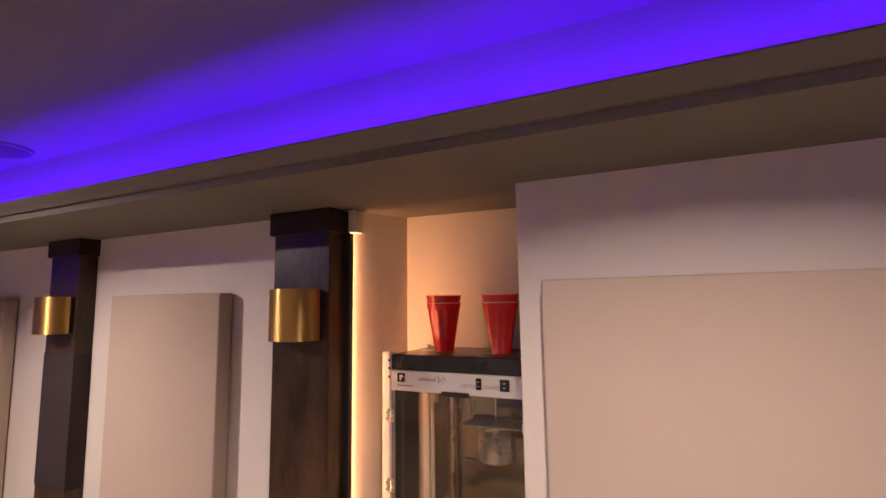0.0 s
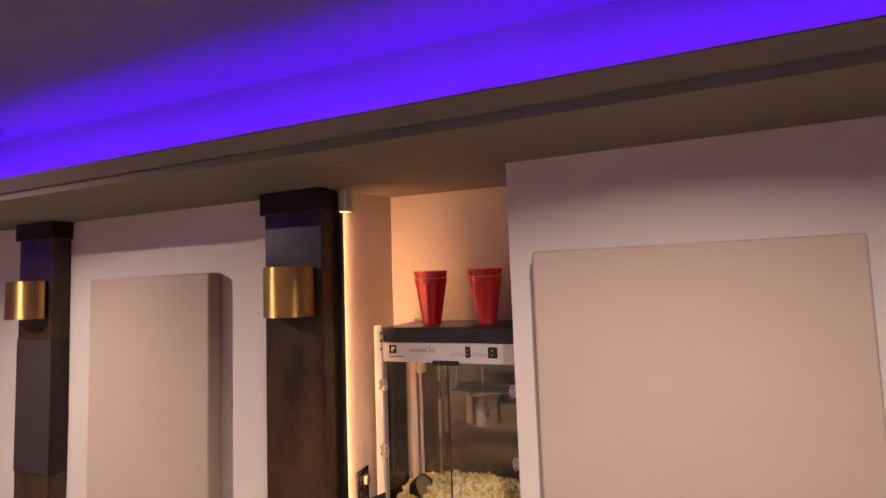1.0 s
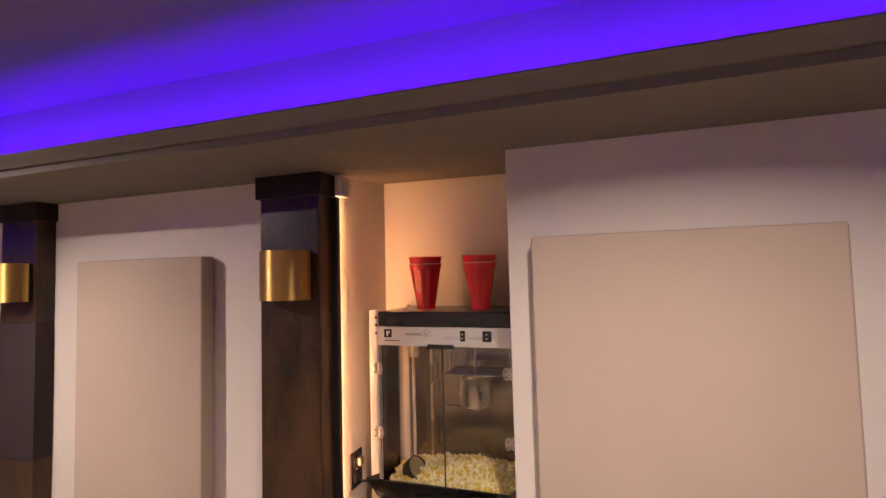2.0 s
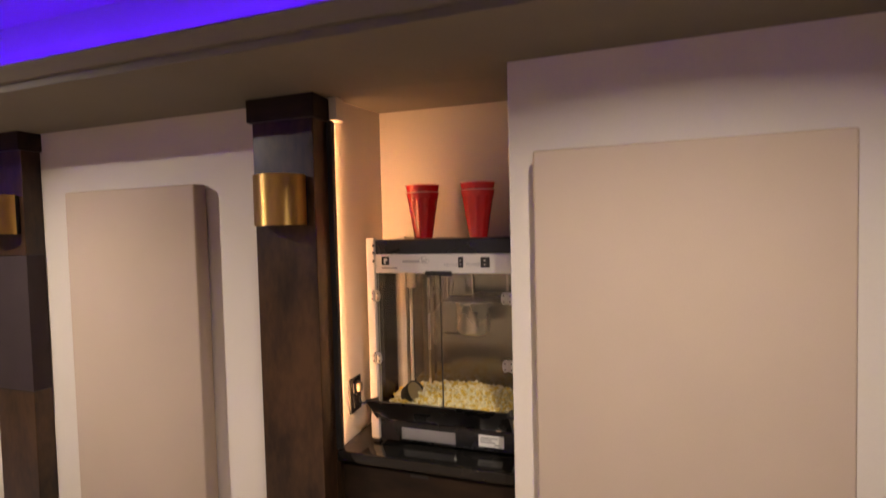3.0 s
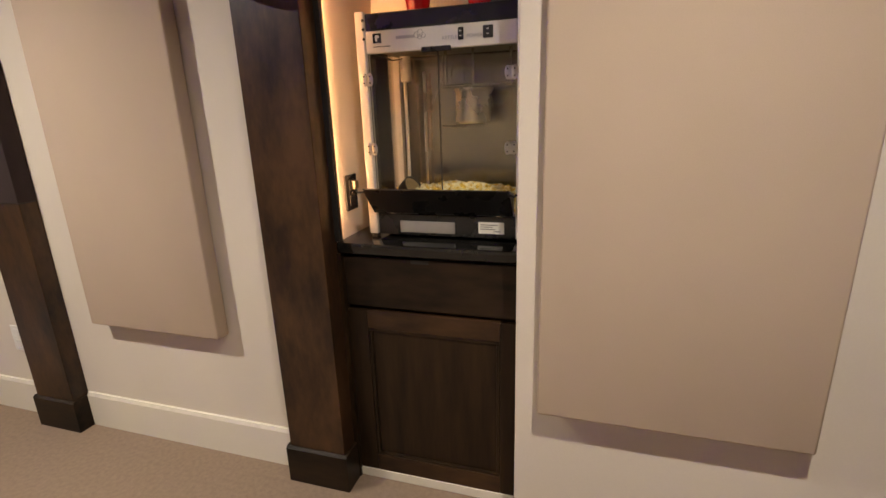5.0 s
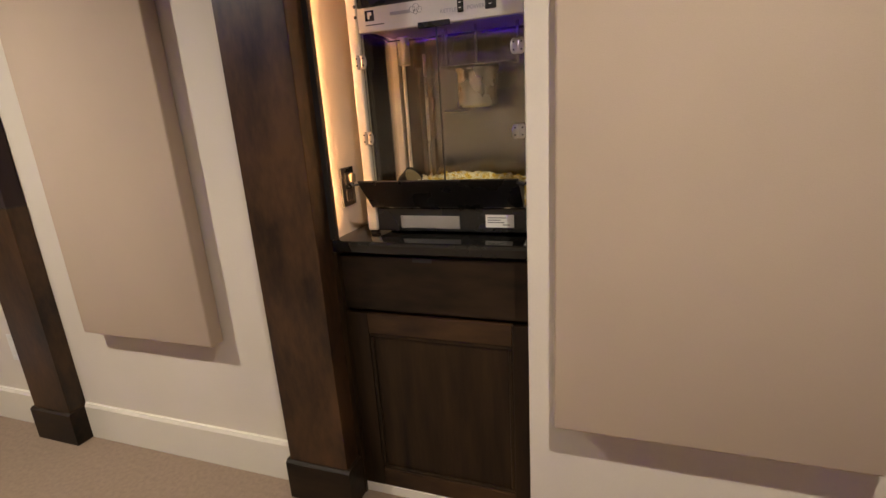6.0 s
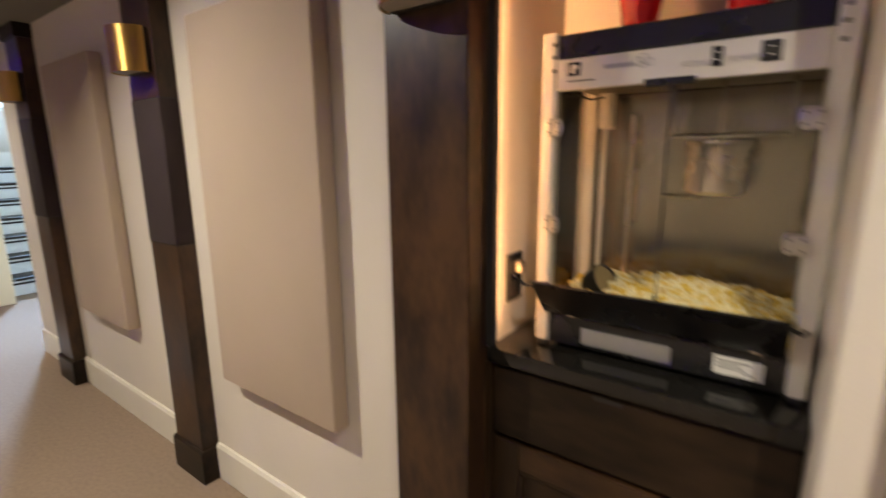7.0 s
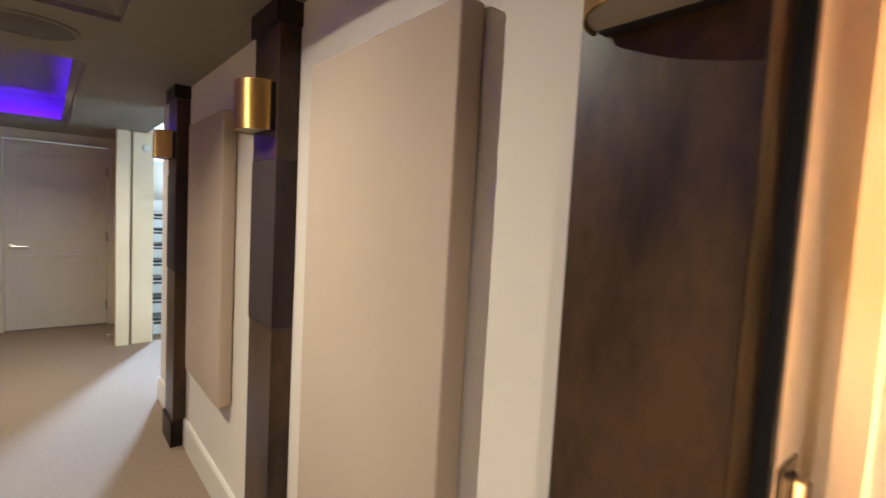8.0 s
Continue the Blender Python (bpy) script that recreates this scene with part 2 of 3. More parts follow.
def wedge(x0, x1, y0, y1, lows, top, bm):
    """A block with a slightly sloping underside; lows: its height at (x0, y0), (x1, y0), (x0, y1), (x1, y1)."""
    corners = ((x0, y0), (x1, y0), (x0, y1), (x1, y1))
    a = [bm.verts.new((x, y, z)) for (x, y), z in zip(corners, lows)]
    b = [bm.verts.new((x, y, top)) for x, y in corners]
    for f in ((a[0], a[2], a[3], a[1]), (b[0], b[1], b[3], b[2]), (a[0], a[1], b[1], b[0]), (a[1], a[3], b[3], b[1]), (a[3], a[2], b[2], b[3]), (a[2], a[0], b[0], b[2])):
        bm.faces.new(f)


def soffit_mesh():
    """The low ceiling with two open bays."""
    bm = bmesh.new()
    low, high = SOFFIT, SOFFIT + 0.0205
    south, north = TRAY_Y0 - RIM, TRAY_Y1 + RIM
    slab(-6.9, -0.585, north, 1.62, low, high, bm=bm)
    sag = SOFFIT - 0.025
    wedge(-0.585, NICHE_R, north, 1.62, (low, low, low, sag), high, bm)
    wedge(NICHE_R, 3.6, north, 1.62, (low, low, sag, sag), high, bm)
    slab(-4.12, -0.585, 1.62, WALL_A + 0.02, low, high, bm=bm)
    slab(-6.9, -4.12, 1.62, 1.80, low, high, bm=bm)
    slab(-6.9, 3.6, -3.3, south, low, high, bm=bm)
    (a, b, y1), (c, d, y2) = TRAYS
    for x0, x1 in ((-6.9, c - RIM), (d + RIM, a - RIM), (b + RIM, 3.6)):
        slab(x0, x1, south, north, low, high, bm=bm)
    slab(c - RIM, d + RIM, y2 + RIM, north, low, high, bm=bm)
    wedge(-0.585, NICHE_R + 0.03, 1.62, NICHE_Y + 0.02, (low, sag, SOFFIT + 0.042, SOFFIT + 0.036), SOFFIT + 0.16, bm)
    return bm


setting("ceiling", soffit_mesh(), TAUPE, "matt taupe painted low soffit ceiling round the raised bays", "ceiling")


def frame_ring(x0, x1, y0, y1, wide, z0, z1):
    """Four boards round an opening, outside its edges."""
    bm = bmesh.new()
    slab(x0 - wide, x1 + wide, y1, y1 + wide, z0, z1, 0.003, bm=bm)
    slab(x0 - wide, x1 + wide, y0 - wide, y0, z0, z1, 0.003, bm=bm)
    slab(x0 - wide, x0, y0, y1, z0, z1, 0.003, bm=bm)
    slab(x1, x1 + wide, y0, y1, z0, z1, 0.003, bm=bm)
    return bm


for number, (x0, x1, y1) in enumerate(TRAYS, 1):
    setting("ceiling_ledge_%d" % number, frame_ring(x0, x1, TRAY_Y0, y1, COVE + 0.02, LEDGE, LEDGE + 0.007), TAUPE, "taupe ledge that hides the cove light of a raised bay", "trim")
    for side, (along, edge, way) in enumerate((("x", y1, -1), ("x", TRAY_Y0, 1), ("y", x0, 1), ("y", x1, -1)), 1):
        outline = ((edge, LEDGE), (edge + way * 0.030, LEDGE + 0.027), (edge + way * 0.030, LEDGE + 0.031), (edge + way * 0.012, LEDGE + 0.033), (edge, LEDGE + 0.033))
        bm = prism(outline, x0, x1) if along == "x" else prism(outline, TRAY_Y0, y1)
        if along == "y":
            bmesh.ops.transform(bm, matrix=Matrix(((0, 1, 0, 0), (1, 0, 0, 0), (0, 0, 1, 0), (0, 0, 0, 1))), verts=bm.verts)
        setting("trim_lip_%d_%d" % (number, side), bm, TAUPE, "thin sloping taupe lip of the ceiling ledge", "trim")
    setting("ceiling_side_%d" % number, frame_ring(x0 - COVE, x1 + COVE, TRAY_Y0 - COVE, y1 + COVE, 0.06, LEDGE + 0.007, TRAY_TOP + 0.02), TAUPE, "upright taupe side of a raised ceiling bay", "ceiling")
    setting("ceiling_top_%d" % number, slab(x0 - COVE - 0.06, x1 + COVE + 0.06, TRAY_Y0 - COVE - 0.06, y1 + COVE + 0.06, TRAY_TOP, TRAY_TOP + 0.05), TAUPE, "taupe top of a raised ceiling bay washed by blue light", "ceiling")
    led = thing("led_strip", (x0 + x1) / 2, y1, LEDGE, "violet-blue cove light strip hidden on the ceiling ledge", "light strip", "cove light strips")
    a, b = 0.001, 0.004
    for c in ((x0 - a, x1 + a, y1 + a, y1 + b), (x0 - a, x1 + a, TRAY_Y0 - b, TRAY_Y0 - a), (x0 - b, x0 - a, TRAY_Y0, y1), (x1 + a, x1 + b, TRAY_Y0, y1)):
        strip = part("glowing_strip", slab(*c, LEDGE + 0.010, LEDGE + 0.024), COVE_GLOW)
        strip.parent = led
        strip.matrix_parent_inverse = led.matrix_world.inverted()


def at_home(ob, root):
    """Hangs a part built in room coordinates under its thing."""
    ob.parent = root
    ob.matrix_parent_inverse = root.matrix_world.inverted()
    return ob


# baseboards
def baseboard(name, x0, x1, y):
    outline = ((y, 0), (y - 0.015, 0), (y - 0.015, 0.144), (y - 0.009, 0.158), (y, 0.158))
    return setting(name, prism(outline, x0, x1), TRIM, "cream painted flat baseboard along the wall", "baseboard")


POSTS = (-3.424, -1.961, -0.685)
baseboard("baseboard_1", WALL_END + 0.003, POSTS[0] - 0.119, WALL_A)
baseboard("baseboard_2", POSTS[0] + 0.119, POSTS[1] - 0.119, WALL_A)
baseboard("baseboard_3", POSTS[1] + 0.119, POSTS[2] - 0.119, WALL_A)
baseboard("baseboard_4", NICHE_R + 0.002, 3.5, WALL_B)

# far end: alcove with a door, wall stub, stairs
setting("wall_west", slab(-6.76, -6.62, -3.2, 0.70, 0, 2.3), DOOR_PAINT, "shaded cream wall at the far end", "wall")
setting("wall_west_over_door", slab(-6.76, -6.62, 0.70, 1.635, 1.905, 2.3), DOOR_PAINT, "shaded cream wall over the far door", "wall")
setting("trim_jamb", slab(-5.725, -5.65, 1.690, 1.860, 0, SOFFIT - 0.002, 0.004), CREAM, "cream jamb on the wall end beside the stairs", "trim")
setting("wall_stub", slab(-6.9, -5.73, 1.635, 1.855, 0, 2.3, 0.004), CREAM, "cream wall end between the alcove and the stairs", "wall")
setting("trim_casing", slab(-5.728, -5.63, 1.562, 1.668, 0, SOFFIT - 0.002, 0.004), CREAM, "cream casing on the end of the wall by the alcove", "trim")
setting("wall_hall_north", slab(-9.6, -3.8, 4.2, 4.32, 0, 3.6), PAINT, "plain wall of the stair hall", "wall")
setting("wall_hall_east", slab(WALL_END - 0.0, WALL_END + 0.14, WALL_A + 0.141, 4.2, 0, 3.6), PAINT, "plain wall of the stair hall", "wall")
setting("wall_hall_south", slab(-9.6, -6.901, 1.78, 1.90, 0, 3.6), PAINT, "pale wall beside the stairs", "wall")
setting("wall_hall_upper", slab(-6.9, WALL_END, 1.80, 1.93, 2.106, 3.6), PAINT, "pale wall above the opening to the stair hall", "wall")
setting("ceiling_hall", slab(-9.6, -3.8, 1.80, 4.32, 3.6, 3.7), PAINT, "plain ceiling of the stair hall", "ceiling")
for nm, c in (("wall_landing_a", (1.93, 2.3, 0, 3.6)), ("wall_landing_b", (4.1, 4.2, 0, 3.6)), ("wall_landing_c", (2.3, 4.1, 0, 1.95)), ("wall_landing_d", (2.3, 4.1, 2.95, 3.6))):
    setting(nm, slab(-9.42, -9.3, *c), PAINT, "pale wall of the stair landing round a window", "wall")
win = thing("window_1", -9.36, 3.2, 1.95, "white-framed landing window bright with bluish daylight", "window", kind="structure")
for c in ((2.3, 2.35, 1.95, 2.95), (4.05, 4.1, 1.95, 2.95), (2.35, 4.05, 1.95, 2.0), (2.35, 4.05, 2.9, 2.95), (3.18, 3.22, 2.0, 2.9)):
    at_home(part("window_frame", slab(-9.40, -9.34, *c, 0.004), WHITE), win)
at_home(part("pane", slab(-9.39, -9.385, 2.35, 4.05, 2.0, 2.9), SKYLIT), win)

RISE, RUN, STAIR_X = 0.170, 0.250, -5.96
stairs = thing("staircase", STAIR_X, 2.45, 0, "white staircase with dark tread edges rising to a landing", "staircase", kind="structure")
for i in range(7):
    xa, top = STAIR_X - RUN * i, RISE * (i + 1)
    at_home(part("riser", slab(xa - 0.02, xa, 1.91, 2.95, RISE * i, top - 0.03), WHITE), stairs)
    at_home(part("tread", slab(xa - RUN - 0.018, xa + 0.022, 1.91, 2.95, top - 0.028, top, 0.008), WOOD_FLAT), stairs)
    at_home(part("nosing_strip", slab(xa + 0.001, xa + 0.012, 1.915, 2.945, top - 0.066, top - 0.046, 0.002), WOOD_FLAT), stairs)
setting("floor_landing", slab(-9.3, STAIR_X - RUN * 7, 1.94, 4.2, 0, RISE * 7 + RISE), TRIM, "pale raised landing at the top of the stairs", "floor")

door = thing("door_1", -6.63, 1.18, 0, "closed cream panelled door with a lever handle", "door", kind="structure")
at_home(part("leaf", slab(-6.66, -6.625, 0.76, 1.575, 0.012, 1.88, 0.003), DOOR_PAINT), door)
for c in ((0.86, 1.50, 0.20, 0.76), (0.86, 1.50, 0.94, 1.75)):
    bm = bmesh.new()
    y0, y1, z0, z1 = c
    for q in ((y0, y1, z0, z0 + 0.018), (y0, y1, z1 - 0.018, z1), (y0, y0 + 0.018, z0 + 0.018, z1 - 0.018), (y1 - 0.018, y1, z0 + 0.018, z1 - 0.018)):
        slab(-6.626, -6.621, *q, 0.002, bm=bm)
    at_home(part("panel_moulding", bm, DOOR_PAINT), door)
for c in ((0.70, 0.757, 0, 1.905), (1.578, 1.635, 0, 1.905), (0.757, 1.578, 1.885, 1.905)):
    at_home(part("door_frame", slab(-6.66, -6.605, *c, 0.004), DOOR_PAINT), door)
bm = turned(((0.0, 0.0), (0.026, 0.0), (0.026, 0.008), (0.012, 0.012), (0.012, 0.04), (0, 0.04)), 20)
bmesh.ops.transform(bm, matrix=pose(-6.624, 0.815, 0.845, 0, 90, 0), verts=bm.verts)
at_home(part("door_handle", bm, CHROME, label="satin nickel lever handle", smooth=True), door)
at_home(part("lever", rod(((-6.587, 0.812, 0.845), (-6.584, 0.86, 0.846), (-6.586, 0.935, 0.843)), 0.009), CHROME, smooth=True), door)
for hz in (0.17, 0.90, 1.58):
    at_home(part("hinge", rod(((-6.612, 1.574, hz), (-6.612, 1.574, hz + 0.10)), 0.011), STEEL_DULL, label="dull metal door hinge", smooth=True), door)
stop = thing("door_stop", -5.87, 1.635, 0.06, "small white sprung door stop low on the cream wall", "door stop")
at_home(part("spring", rod(((-5.87, 1.636, 0.06), (-5.87, 1.540, 0.055)), 0.006), CHROME, smooth=True), stop)
at_home(part("tip", rod(((-5.87, 1.540, 0.055), (-5.87, 1.518, 0.054)), 0.012), WHITE, smooth=True), stop)
sensor = thing("wall_sensor", -5.70, 1.80, 1.84, "small round white sensor on the cream wall end", "sensor")
bm = turned(((0.0, 0.0), (0.03, 0.0), (0.03, 0.012), (0.022, 0.02), (0, 0.022)), 24)
bmesh.ops.transform(bm, matrix=pose(-5.651, 1.79, 1.84, 0, 90, 0), verts=bm.verts)
at_home(part("cover", bm, WHITE, smooth=True), sensor)


# ---- ceiling fixtures ----
def downlight(x, y, tilt, swing):
    root = thing("downlight", x, y, TRAY_TOP, "lit round gimbal downlight tilted towards the wall", "downlight", "recessed downlights")
    lean = pose(x, y, TRAY_TOP - 0.014, tilt if y > 0 else -14, swing)
    at_home(part("collar", turned(((0.052, -0.001), (0.056, -0.008), (0.070, -0.009), (0.076, -0.004), (0.076, 0.0)), 40, x, y, TRAY_TOP), BLACK_MATT, smooth=True), root)
    bm = turned(((0.0, 0.012), (0.034, 0.012), (0.036, 0.004), (0.032, 0.0)), 32)
    bmesh.ops.transform(bm, matrix=lean, verts=bm.verts)
    at_home(part("gimbal", bm, BLACK_MATT, smooth=True), root)
    bm = turned(((0.0, 0.001), (0.032, 0.001)), 32)
    bmesh.ops.transform(bm, matrix=lean, verts=bm.verts)
    at_home(part("lens", bm, LAMP_GLOW), root)


# fixtures for both rows; those at y = -1.7 are added out of view
for lx, lean, swing in zip(LIGHT_X, LEANS, SWINGS):
    for ly in LIGHT_Y:
        downlight(lx, ly, lean, swing)


def ceiling_speaker(x, y, z, r):
    root = thing("ceiling_speaker", x, y, z, "round taupe ceiling speaker grille set nearly flush", "speaker", "ceiling speakers")
    at_home(part("grille", turned(((0.0, -0.007), (r * 0.86, -0.007), (r * 0.9, -0.005)), 40, x, y, z), GRILLE, smooth=True), root)
    at_home(part("rim", turned(((r * 0.9, -0.004), (r * 0.92, -0.010), (r, -0.007), (r, 0.0)), 40, x, y, z), TAUPE, smooth=True), root)


ceiling_speaker(-2.79, 1.03, SOFFIT, 0.155)
ceiling_speaker(-1.74, 1.27, TRAY_TOP, 0.105)


# ---- pilasters, sconces, panels ----
def pilaster(x):
    root = thing("pilaster", x, WALL_A, 0, "dark espresso-stained wooden pilaster against the wall", "pilaster", "pilasters along the wall")
    at_home(part("shaft", slab(x - 0.108, x + 0.1075, 1.616, WALL_A + 0.02, 0.142, 1.917, 0.0025), WOOD), root)
    at_home(part("cap", slab(x - 0.119, x + 0.119, 1.603, WALL_A + 0.02, 1.914, SOFFIT - 0.001, 0.003), WOOD_FLAT), root)
    outline = ((WALL_A + 0.02, 0.001), (1.604, 0.001), (1.604, 0.137), (1.612, 0.145), (WALL_A + 0.02, 0.145))
    at_home(part("base", prism(outline, x - 0.119, x + 0.119), WOOD_FLAT), root)
    return root


def sconce(x):
    root = thing("wall_sconce", x, 1.616, 1.67, "brushed brass half-round wall sconce on the dark pilaster", "sconce", "brass wall sconces")
    r, z0, z1, flat = 0.083, 1.597, 1.745, Matrix.Translation((0, 1.600, 0)) @ Matrix.Diagonal((1, 0.94, 1, 1))
    bm = turned(((r - 0.003, z0), (r, z0), (r, z1), (r - 0.003, z1), (r - 0.003, z0)), 40, x, 0, 0, arc=math.pi, start=math.pi)
    bmesh.ops.transform(bm, matrix=flat, verts=bm.verts)
    at_home(part("shade", bm, BRASS, smooth=True), root)
    bm = turned(((0.0, 0.0), (r - 0.004, 0.0), (r - 0.004, 0.004), (0.0, 0.004)), 40, x, 0, z0 + 0.004, arc=math.pi, start=math.pi)
    bmesh.ops.transform(bm, matrix=flat, verts=bm.verts)
    at_home(part("bottom_plate", bm, SHADE_PLATE, label="matt pale grey underside plate"), root)
    at_home(part("back_plate", slab(x - 0.078, x + 0.078, 1.598, 1.617, z0 + 0.002, z1 - 0.002, 0.002), BLACK_MATT), root)


def acoustic_panel(x0, x1, y1, label):
    root = thing("acoustic_panel", (x0 + x1) / 2, y1, 0.52, label, "acoustic panel", "fabric acoustic panels")
    at_home(part("fabric_face", slab(x0, x1, y1 - 0.060, y1 - 0.004, 0.521, 1.744, 0.007, 3), FABRIC, smooth=True), root)
    at_home(part("backing", slab(x0 + 0.012, x1 - 0.012, y1 - 0.005, y1 - 0.0005, 0.533, 1.732), BLACK_MATT), root)


for px in POSTS:
    pilaster(px)
    sconce(px + 0.005)


def pilaster_speaker(x):
    """A cloth-covered speaker front wrapped round the middle of a pilaster."""
    root = thing("speaker_panel", x, 1.616, 0.99, "dark charcoal cloth speaker cover set flush in the pilaster", "speaker", "pilaster speaker covers")
    bm = slab(x - 0.1105, x + 0.110, 1.6135, WALL_A - 0.001, 0.990, 1.513, 0.003)
    at_home(part("cloth", bm, SPEAKER_CLOTH, smooth=True), root)
    for z0, z1 in ((0.9865, 0.9895), (1.5135, 1.5165)):
        at_home(part("edge_strip", slab(x - 0.109, x + 0.1085, 1.6150, WALL_A - 0.001, z0, z1), BLACK_MATT), root)


for px in POSTS[:2]:
    pilaster_speaker(px)
TAN = "tan fabric-wrapped acoustic panel mounted on the off-white wall"
acoustic_panel(-1.641, -1.039, WALL_A, TAN)
acoustic_panel(-3.060, -2.458, WALL_A, TAN)
acoustic_panel(0.082, 0.684, WALL_B, TAN + " beside the niche")

outlet = thing("wall_outlet", -2.195, WALL_A, 0.37, "white socket plate low on the off-white wall", "outlet")
at_home(part("plate", slab(-2.230, -2.160, WALL_A - 0.006, WALL_A, 0.31, 0.43, 0.003), WHITE), outlet)
for oz in (0.343, 0.397):
    at_home(part("socket", slab(-2.212, -2.178, WALL_A - 0.008, WALL_A - 0.005, oz - 0.018, oz + 0.018, 0.003), WHITE), outlet)

# ---- niche ----
strip = thing("led_strip", -0.57, 1.70, 0.89, "warm white upright light strip tucked behind the pilaster", "light strip")
at_home(part("channel", slab(-0.5775, -0.5620, 1.690, 1.7005, 0.886, 1.918), BLACK_MATT), strip)
# added lip: hides the diffuser from the room and narrows its light
at_home(part("light_block_lip", slab(-0.5620, -0.5604, 1.690, 1.7085, 0.886, 1.918), BLACK_MATT), strip)
at_home(part("diffuser", slab(-0.5743, -0.5622, 1.7008, 1.7040, 0.925, 1.918), NICHE_GLOW, label="glowing warm diffuser"), strip)
setting("trim_niche_block", slab(-0.5775, -0.540, 1.690, 1.735, 1.920, SOFFIT + 0.004, 0.002), PAINT, "small painted block above the light strip", "trim")

SET = Matrix.Translation((-0.0165, 0.020, -0.020))


def settle(ob):
    """Stands the niche's furniture in its place."""
    ob.matrix_world = SET @ ob.matrix_world
    return ob


cabinet = thing("base_cabinet", -0.26, 1.70, 0, "dark espresso wooden base cabinet with one drawer and door", "cabinet")
at_home(part("body", slab(BOX_L + 0.001, BOX_R - 0.001, 1.703, 2.04, 0.0205, 0.868), SHADED_WOOD), cabinet)
at_home(part("drawer", slab(BOX_L + 0.012, BOX_R - 0.006, 1.682, 1.702, 0.690, 0.858, 0.003), WOOD_FLAT), cabinet)
# thin black slab in place of a cut notch, its inner shade as colour
at_home(part("finger_pull_shade", slab(-0.315, -0.258, 1.6812, 1.6835, 0.844, 0.8565, 0.0), BLACK_MATT), cabinet)
cab_door = at_home(part("door", slab(-0.479, -0.037, 1.692, 1.7025, 0.117, 0.613), SHADED_WOOD), cabinet)
bpy.context.view_layer.update()
for nm, mt, q in (("stile", SHADED_WOOD, (-0.545, -0.478, 0.055, 0.676)), ("stile", SHADED_WOOD, (-0.038, 0.027, 0.055, 0.676)), ("rail", LIT_RAIL_WOOD, (-0.4775, -0.0385, 0.612, 0.676)), ("rail", LIT_RAIL_WOOD, (-0.4775, -0.0385, 0.055, 0.118))):
    part(nm, slab(q[0], q[1], 1.682, 1.702, q[2], q[3], 0.002), mt, cab_door)
for nm, q in (("bead", (-0.4775, -0.0385, 0.600, 0.6115)), ("bead", (-0.4775, -0.0385, 0.1185, 0.130)), ("bead", (-0.4775, -0.466, 0.1305, 0.5995)), ("bead", (-0.050, -0.0385, 0.1305, 0.5995))):
    part(nm, slab(q[0], q[1], 1.684, 1.694, q[2], q[3], 0.003), SHADED_WOOD, cab_door)
at_home(part("filler_strip", slab(-0.5605, -0.5460, 1.668, 1.702, 0.0205, 0.8685), SHADED_WOOD), cabinet)
settle(cabinet)
setting("trim_toe", slab(NICHE_L + 0.002, NICHE_R - 0.002, 1.700, 1.7215, 0, 0.034, 0.002), TRIM, "pale trim strip on the floor under the cabinet", "trim")
settle(tagged(put("countertop", slab(BOX_L + 0.0015, BOX_R - 0.0015, 1.664, 2.043, 0.870, 0.905, 0.004, 3), STONE, smooth=True), "polished black granite countertop on the base cabinet", "countertop"))

plate = thing("wall_outlet", NICHE_L, 1.81, 0.965, "black double socket plate on the niche side wall", "outlet")
at_home(part("plate", slab(NICHE_L, NICHE_L + 0.006, 1.772, 1.848, 0.965, 1.082, 0.003), BLACK), plate)
for oz in (0.998, 1.048):
    at_home(part("socket", slab(NICHE_L + 0.005, NICHE_L + 0.009, 1.791, 1.829, oz - 0.018, oz + 0.018, 0.004), BLACK_MATT), plate)
    for dy in (-0.007, 0.007):
        at_home(part("slot", slab(NICHE_L + 0.0088, NICHE_L + 0.0094, 1.810 + dy - 0.0012, 1.810 + dy + 0.0012, oz - 0.005, oz + 0.006), INK), plate)
at_home(part("screw", slab(NICHE_L + 0.006, NICHE_L + 0.008, 1.808, 1.812, 1.021, 1.025, 0.001), CHROME), plate)
at_home(part("plug", slab(NICHE_L + 0.009, NICHE_L + 0.028, 1.799, 1.823, 1.034, 1.064, 0.006, 3), STEEL_DULL, label="small shiny plug in the upper socket", smooth=True), plate)

# ---- popcorn machine ----
ML, MR, MF, MB, MZ, MT = -0.478, 0.024, 1.750, 2.030, 0.905, 1.570
mach = thing("popcorn_machine", (ML + MR) / 2, (MF + MB) / 2, MZ, "countertop popcorn machine with white posts, clear doors and black trim", "popcorn machine")


def mp(name, bm, mat, label="", smooth=False):
    return at_home(part(name, bm, mat, label=label, smooth=smooth), mach)


for x0, x1 in ((ML, ML + 0.030), (MR - 0.030, MR)):
    for y0, y1 in ((MF, MF + 0.03), (MB - 0.03, MB)):
        mp("post", slab(x0, x1, y0, y1, MZ + 0.012, MT + 0.002, 0.004), ALU, "white anodised corner post")
    for y0 in (MF + 0.004, MB - 0.026):
        mp("foot", slab(x0 + 0.004, x1 - 0.004, y0, y0 + 0.022, MZ, MZ + 0.012, 0.002), BLACK_MATT)
mp("top", slab(ML + 0.0305, MR - 0.0305, MF + 0.004, MB - 0.002, 1.519, 1.566, 0.004), BLACK, "black enamel top")
mp("control_panel", slab(ML + 0.031, MR - 0.031, MF + 0.002, MF + 0.03, 1.459, 1.5185, 0.002), ALU, "white control panel with switches")
mp("ceiling_plate", slab(ML + 0.031, MR - 0.031, MF + 0.031, MB - 0.031, 1.470, 1.480), STEEL_DULL)
